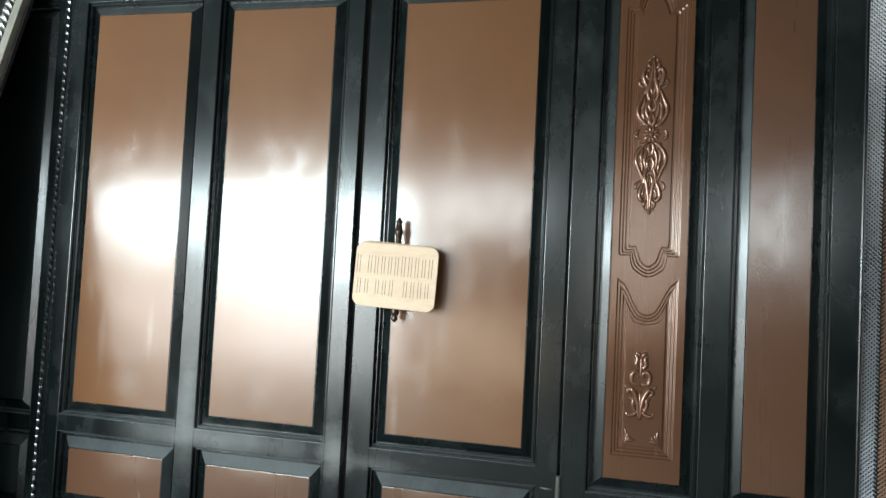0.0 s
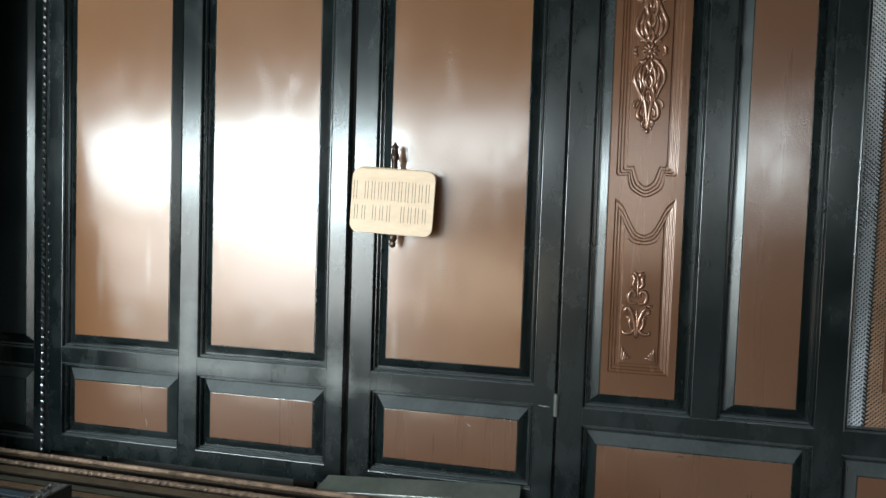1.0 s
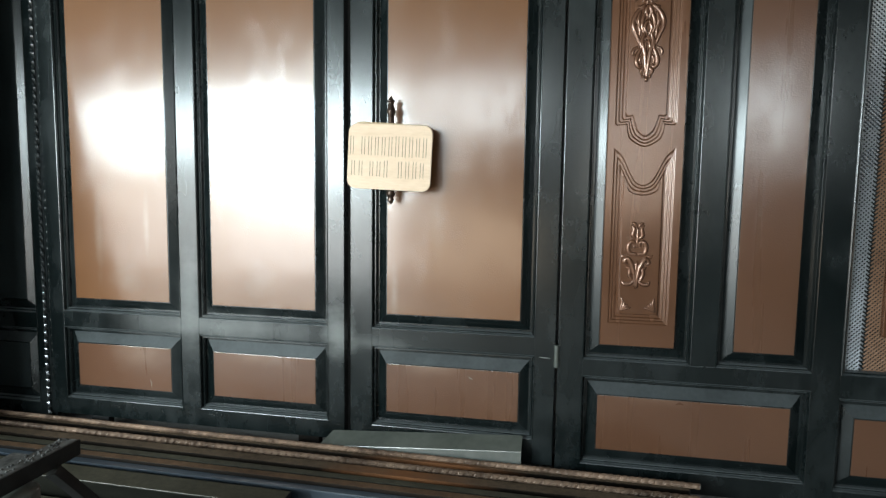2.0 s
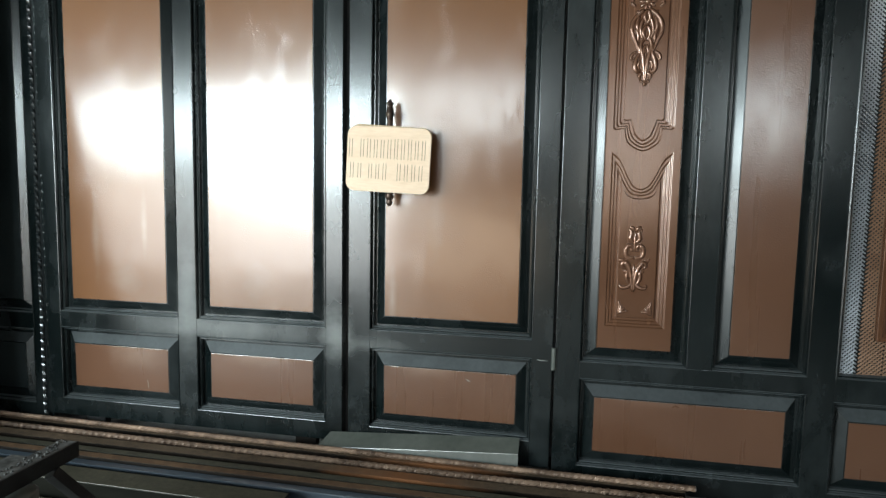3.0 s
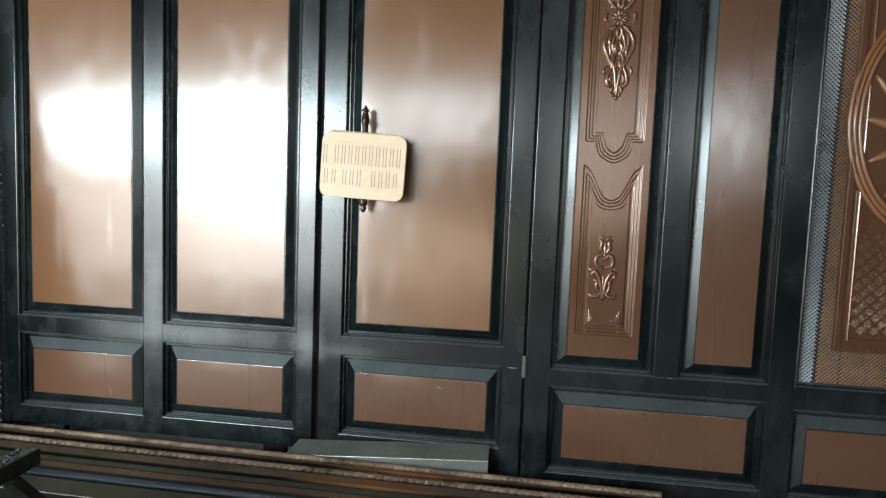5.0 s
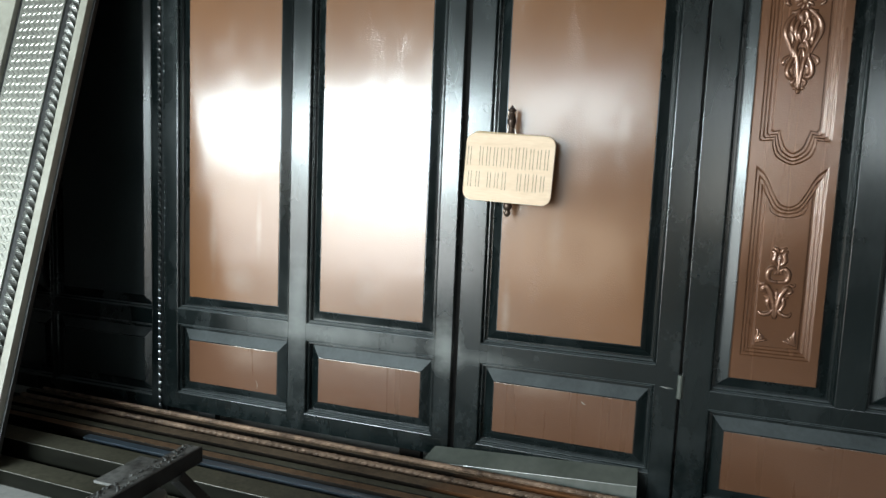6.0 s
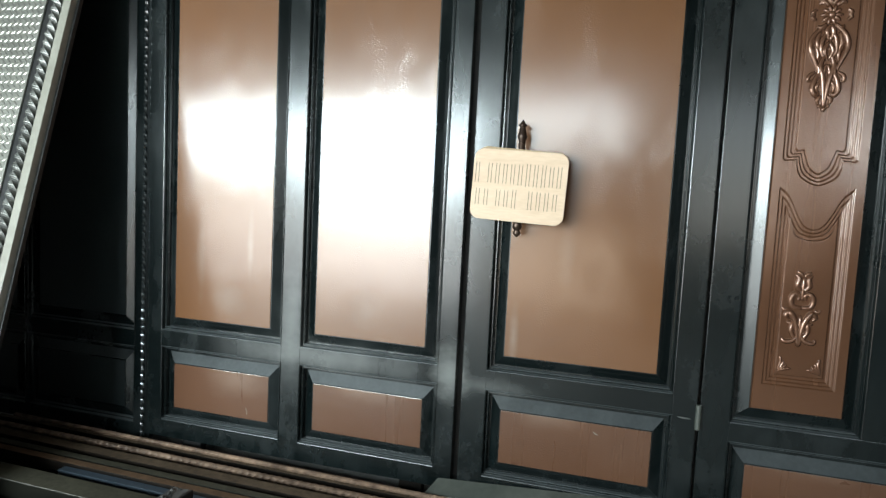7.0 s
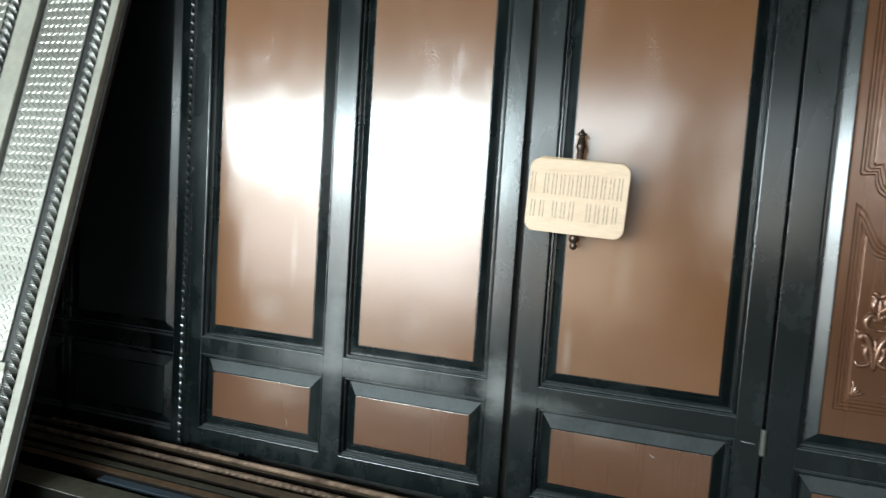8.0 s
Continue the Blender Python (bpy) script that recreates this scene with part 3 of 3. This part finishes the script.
part("barrel", sweep(line((-0.199, 2.678, 0.420), (-0.199, 2.678, 0.510), 1), 0.010, sides=10), GREY_SHEET, hinge, "worn grey steel barrel")
part("weld_bead", sweep([(-0.222, 2.6835, 0.4525), (-0.236, 2.6832, 0.4540), (-0.250, 2.6832, 0.4535), (-0.268, 2.6835, 0.4560)], [0.0016, 0.0030, 0.0024, 0.0012], sides=6), STEEL, wicket, smooth=True)
part("paint_chip", sweep([(-0.560, FACE - 0.003, 0.349), (-0.552, FACE - 0.003, 0.343), (-0.541, FACE - 0.003, 0.339)], [0.0012, 0.0030, 0.0012], sides=5, flat=0.15), PRIMER, wicket)
part("scratch", sweep([(-2.066, FACE - 0.003, 0.226), (-2.058, FACE - 0.003, 0.208), (-2.060, FACE - 0.003, 0.190)], [0.0008, 0.0018, 0.0008], sides=5, flat=0.15), PRIMER, double)
part("paint_smudge", sweep([(0.270, FACE - 0.003, 0.296), (0.284, FACE - 0.003, 0.302), (0.300, FACE - 0.003, 0.297)], [0.002, 0.006, 0.002], sides=6, flat=0.12), BRONZE, right)
rod = part("twisted_rod", sweep(line((-2.6035, 2.674, 0.01), (-2.6035, 2.674, TOP - 0.02), 640), 0.0090, sides=4, twist=41.0), GLOSS_BLACK, side, "black twisted square rod")
part("post_strip", box(-2.622, -2.586, 2.702, 2.728, 0.0, TOP), BLACK_DULL, side)

# blocks under the leaves
for x, z1 in ((-3.9, 0.0), (-2.75, 0.0), (-2.35, 0.03), (-1.28, 0.03)):
    tagged(part("timber_block", box(x - 0.05, x + 0.05, 2.70, 2.74, GROUND, z1, 0.004), TUBE_RUST if x > -1.5 else DARK_STEEL), "stained timber offcut propping a gate leaf", "block", "blocks under gates")

# door handle and the board hung on it
handle = thing("door_handle", "antique bronze pull handle on the wicket door", "handle")
HX, HY = -0.886, 2.634
prof = [(1.070, 0.003), (1.077, 0.011), (1.086, 0.015), (1.094, 0.009), (1.100, 0.014), (1.108, 0.019), (1.122, 0.015), (1.135, 0.012), (1.30, 0.011), (1.428, 0.013),
        (1.440, 0.019), (1.450, 0.016), (1.472, 0.0115), (1.478, 0.010), (1.480, 0.016), (1.485, 0.017), (1.490, 0.010), (1.496, 0.006), (1.503, 0.002)]
part("grip", sweep([(HX, HY, z) for z, r in prof], [r for z, r in prof], sides=12), HANDLE, handle, smooth=True)
for z in (1.165, 1.350):
    part("mount", sweep(line((HX, HY, z), (HX, FRONT + 0.013, z), 2), [0.008, 0.007, 0.014], sides=10), HANDLE, handle, smooth=True)


def rounded_board(w, h, r, y0, y1):
    bm = bmesh.new()
    ring = []
    for cx, cz, a0 in ((w / 2 - r, h / 2 - r, 0), (-w / 2 + r, h / 2 - r, 90), (-w / 2 + r, -h / 2 + r, 180), (w / 2 - r, -h / 2 + r, 270)):
        for k in range(7):
            a = radians(a0 + 15 * k)
            ring.append((cx + r * math.cos(a), cz + r * math.sin(a)))
    loops = [[bm.verts.new((x * q, y, z * q)) for x, z in ring] for y, q in ((y1, 1), (y0 + 0.0015, 1), (y0, 0.992))]
    n = len(ring)
    for a, b in zip(loops, loops[1:]):
        for k in range(n):
            bm.faces.new((a[k], a[(k + 1) % n], b[(k + 1) % n], b[k]))
    bm.faces.new(loops[0])
    bm.faces.new(loops[-1])
    return bm


sign = thing("hanging_board", "pale rounded board with two handwritten rows hung on the handle", "sign", at=pose(-0.886, 2.612, 1.257, 0, 2.4, 0))
part("front_board", rounded_board(0.350, 0.262, 0.036, -0.004, 0.004), BOARD, sign)
part("rear_board", rounded_board(0.338, 0.262, 0.036, 0.0045, 0.0105), BOARD_EDGE, sign, "darker board behind").matrix_basis = pose(0.004, 0, 0.006, 0, 1.2, 0)
rng = random.Random(4)
for z, xs in ((0.043, [-0.158] + [-0.110 + 0.0285 * k for k in range(10)]), (-0.048, [-0.150, -0.118] + [-0.072 + 0.030 * k for k in range(8) if k != 3])):
    for x in xs:
        h = (0.080 if z > 0 else 0.066) * rng.uniform(0.88, 1.05)
        for dx in (-0.0065, 0.0055):
            part("writing_bar", box(x + dx - 0.0011, x + dx + 0.0011, -0.0048, -0.0042, z - h / 2, z + h / 2), INK, sign)

# ---- steel stock on the floor before the gates ----
def stock(name, label, xa, xb, ya, yb, z0, z1, depth, material, category="steel tube", wall=0.0):
    """A length of square tube or flat bar; ya, yb: its back edge at the two ends."""
    yaw = math.degrees(math.atan2(yb - ya, xb - xa))
    length = math.hypot(xb - xa, yb - ya)
    g = thing(name, label, category, "steel stock on floor", at=pose(xa, ya, z0, 0, 0, yaw))
    h = z1 - z0
    # pale strip painting the highlight along a wide tube's top edge
    if wall > 0.0025:
        part("edge_glint", sweep([(0.004, -depth + 0.0008, h - 0.0006), (length - 0.004, -depth + 0.0008, h - 0.0006)], 0.0011, sides=5), GLINT, g, "pale strip painted as an edge highlight")
    if wall:
        for nm, y0, y1, q0, q1 in (("top_wall", -depth, 0, h - wall, h), ("bottom_wall", -depth, 0, 0, wall), ("back_wall", -wall, 0, wall, h - wall), ("front_wall", -depth, -depth + wall, wall, h - wall)):
            part(nm, box(0, length, y0, y1, q0, q1, 0.0018), material, g)
        # closed plate, coloured dark in place of the shaded inside
        rim = box(length - 0.003, length, -depth, 0, 0, h)
        part("end_plug", rim, DARK_STEEL, g, "end plate coloured as the tube's shaded hollow")
    else:
        part("bar", box(0, length, -depth, 0, 0, h, min(0.004, h * 0.2)), material, g)
    return g


def twisted_stock(label, xa, xb, ya, yb, z, r, turns, material):
    g = thing("twisted_bar", label, "steel bar", "twisted bars on floor")
    n = int((xb - xa) * 140)
    part("bar", sweep(line((xa, ya, z), (xb, yb, z), n), r, sides=8, twist=turns, square=True), material, g)
    tip = Vector((xb - xa, yb - ya, 0)).normalized()
    part("sawn_end", sweep([Vector((xb, yb, z)) - tip * 0.001, Vector((xb, yb, z)) + tip * 0.002], r * 0.9, sides=8), STEEL, g, "bright sawn end")
    return g


LOW = -0.036      # top of the lower layer
# lower layer coloured near black to read as shade between the upper tubes
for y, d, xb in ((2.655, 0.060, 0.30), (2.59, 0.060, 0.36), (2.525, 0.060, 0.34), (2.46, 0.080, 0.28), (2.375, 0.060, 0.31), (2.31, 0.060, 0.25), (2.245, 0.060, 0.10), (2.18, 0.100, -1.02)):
    stock("square_tube", "square steel tube in the lower layer, blackened for shaded gaps", -3.75, xb, y + 0.01, y - 0.04, GROUND, LOW, d - 0.008, TUBE_GAP_SHADE, wall=0.002)
twisted_stock("thin twisted steel bar lying on the stock", -3.3, 0.345, 2.612, 2.545, 0.038, 0.0115, 60.0, TWIST)
twisted_stock("thick brown twisted steel bar lying on the stock", -3.35, 0.330, 2.532, 2.466, 0.023, 0.0150, 48.0, TWIST)
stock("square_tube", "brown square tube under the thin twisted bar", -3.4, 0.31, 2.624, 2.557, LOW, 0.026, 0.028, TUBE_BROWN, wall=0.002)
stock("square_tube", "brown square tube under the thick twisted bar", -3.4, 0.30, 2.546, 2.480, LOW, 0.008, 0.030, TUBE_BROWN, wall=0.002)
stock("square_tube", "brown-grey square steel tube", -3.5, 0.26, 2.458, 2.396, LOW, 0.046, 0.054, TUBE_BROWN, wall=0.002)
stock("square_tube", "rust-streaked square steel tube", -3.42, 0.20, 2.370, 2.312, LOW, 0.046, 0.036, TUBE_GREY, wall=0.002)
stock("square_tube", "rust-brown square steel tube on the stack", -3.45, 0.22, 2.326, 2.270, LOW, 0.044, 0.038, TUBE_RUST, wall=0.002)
stock("square_tube", "blue painted steel tube", -2.62, 0.12, 2.268, 2.222, LOW, 0.034, 0.036, TUBE_BLUE, wall=0.002)
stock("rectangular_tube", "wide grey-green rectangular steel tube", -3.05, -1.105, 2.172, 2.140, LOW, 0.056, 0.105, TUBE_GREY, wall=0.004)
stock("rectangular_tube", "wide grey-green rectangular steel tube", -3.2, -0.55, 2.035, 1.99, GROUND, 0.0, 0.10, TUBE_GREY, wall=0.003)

# folded grey sheet against the wicket door's foot
fold = bmesh.new()
section = [(2.676, 0.102), (2.600, 0.062), (2.585, -0.012)]
rows_ = []
for x, dz, cut in ((-1.185, -0.032, 0.35), (-1.15, -0.030, 1.0), (-0.60, 0.004, 1.0), (-0.326, 0.020, 1.0)):
    ring = [(x, y, z + dz) for y, z in section]
    if cut < 1:
        ring[0] = (x + 0.03, section[0][0], section[0][1] + dz)
        ring[1] = (x - 0.005, section[1][0], section[1][1] + dz)
        ring[2] = (x - 0.01, section[2][0], section[2][1] + dz + 0.03)
    rows_.append([fold.verts.new(c) for c in ring] + [fold.verts.new((c[0], c[1] + 0.002, c[2] - 0.003)) for c in reversed(ring)])
for a, b in zip(rows_, rows_[1:]):
    for k in range(6):
        fold.faces.new((a[k], a[(k + 1) % 6], b[(k + 1) % 6], b[k]))
fold.faces.new(rows_[0])
fold.faces.new(rows_[-1])
crease = [(c[0], c[1] - 0.0006, c[2] + 0.0006) for c in [tuple(r[1].co) for r in rows_]]
sheet = part("folded_sheet", fold, GREY_SHEET)
# bright strip along the crease: scratched edge and painted glint together
part("crease_scratch_glint", sweep(crease[1:], 0.0011, sides=5), STEEL, sheet, "bright strip for the scratched, glinting crease")
tagged(sheet, "grey folded sheet-metal strip leaning on the wicket door", "sheet metal")

# ---- leaf leaning against the gates ----
LEAN = math.degrees(math.atan(0.268))
lean = thing("leaning_gate", "bare steel gate leaf with tread plate leaning on the dark leaf", "gate", at=pose(-2.716, 1.873, GROUND, -LEAN, 0, 0))
LEN = 2.95
part("outer_bar", box(-0.052, -0.012, -0.012, 0.034, 0, LEN, 0.003), PRIMER, lean, "pale primed edge bar")
part("edge_flange", box(-0.012, 0.0, 0.016, 0.034, 0, LEN, 0.002), DARK_STEEL, lean)
for x in (-0.087, -0.590):
    part("twisted_bar", sweep(line((x, -0.004, 0.0), (x, -0.004, LEN), 330), 0.020, sides=4, twist=42.0), STEEL, lean, "twisted square steel bar")
part("channel", box(-0.160, -0.072, 0.012, 0.034, 0, LEN), DARK_STEEL, lean)


def tread_plate(x0, x1, z0, z1):
    """Sheet with raised lozenges, turned one way and the other by rows."""
    p = part("tread_plate", box(x0, x1, 0.004, 0.010, z0, z1), PLATE_STEEL, lean, "bright raised-lozenge tread plate")
    bm = bmesh.new()
    rows = int((z1 - z0) / 0.0185)
    for r in range(rows):
        for c in range(int((x1 - x0) / 0.030)):
            x = x0 + 0.014 + c * 0.030 + (0.015 if r % 2 else 0)
            z = z0 + 0.013 + r * 0.0185
            if x > x1 - 0.011:
                continue
            a = radians(34 if r % 2 else -40)
            u, w = Vector((math.cos(a), 0, math.sin(a))), Vector((-math.sin(a), 0, math.cos(a)))
            c0 = Vector((x, 0.004, z))
            base = [bm.verts.new(c0 + q) for q in (u * 0.0165, w * 0.0052, u * -0.0165, w * -0.0052)]
            crest = [bm.verts.new(c0 + Vector((0, -0.0024, 0)) + q) for q in (u * 0.009, u * -0.009)]
            for f in ((base[0], base[1], crest[0]), (base[1], crest[1], crest[0]), (base[1], base[2], crest[1]), (base[2], base[3], crest[1]), (base[3], crest[0], crest[1]), (base[3], base[0], crest[0])):
                bm.faces.new(f)
    tagged(part("lozenge_relief", bm, PLATE_STEEL, p), kind="stuff")
    return p


tread_plate(-0.415, -0.160, 0.60, LEN - 0.10)
part("tube_stile", box(-0.545, -0.440, -0.010, 0.030, 0, LEN, 0.004), PRIMER, lean, "pale primed tube")
part("channel", box(-0.440, -0.415, 0.012, 0.034, 0, LEN), DARK_STEEL, lean)
tread_plate(-0.90, -0.64, 0.60, LEN - 0.10)
# unseen sheet and far stile, added to keep window light off the stock
part("back_sheet", box(-2.20, -0.013, 0.0345, 0.040, 0.0, LEN - 0.02), DARK_STEEL, lean)
part("tube_stile", box(-2.24, -2.16, -0.010, 0.034, 0, LEN, 0.004), PRIMER, lean, "pale primed tube")
for z0, z1 in ((0.565, 0.598), (0.440, 0.474), (LEN - 0.09, LEN - 0.04), (0.0, 0.05)):
    part("rail", box(-0.44, -0.125, -0.010, 0.022, z0, z1, 0.003), PRIMER, lean)
part("flat_panel", box(-0.44, -0.14, 0.006, 0.012, 0.476, 0.563), PLATE_STEEL, lean)
part("tube_stile", box(-1.00, -0.92, -0.010, 0.030, 0, LEN, 0.004), PRIMER, lean, "pale primed tube")

# ---- trestle in front of the stock ----
trestle = thing("trestle", "crusted black angle-iron trestle end with a round leg", "trestle", at=pose(0.0, 0.010, -0.008))
part("top_flange", box(-1.616, -1.566, 1.02, 1.672, 0.388, 0.396, 0.0015), RUSTY, trestle, "weld-spattered top")
part("side_flange", box(-1.566, -1.557, 1.02, 1.674, 0.350, 0.397, 0.002), DARK_STEEL, trestle)
spatter = bmesh.new()
for i in range(90):
    ball(spatter, rng.uniform(-1.612, -1.570), rng.uniform(1.25, 1.665), 0.397, rng.uniform(0.0012, 0.0042), 1.4)
tagged(part("weld_spatter", spatter, RUSTY, trestle), kind="stuff")
part("gusset", box(-1.700, -1.604, 1.42, 1.585, 0.372, 0.380, 0.002), RUSTY, trestle, "pale scratched plate")
part("leg", sweep([(-1.575, 1.45, 0.345), (-1.575, 1.45, 0.340), (-1.575, 1.45, 0.25), (-1.575, 1.44, GROUND + 0.008)], [0.060, 0.066, 0.066, 0.066], sides=28), GREY_SHEET, trestle, "round grey pipe leg", smooth=True)
part("brace", sweep([(-1.562, 1.575, 0.345), (-1.50, 1.70, 0.16), (-1.45, 1.80, GROUND + 0.008)], 0.022, sides=4), DARK_STEEL, trestle)
part("leg", sweep([(-1.60, 1.06, 0.386), (-1.60, 1.05, GROUND + 0.008)], 0.03, sides=16), DARK_STEEL, trestle, smooth=True)
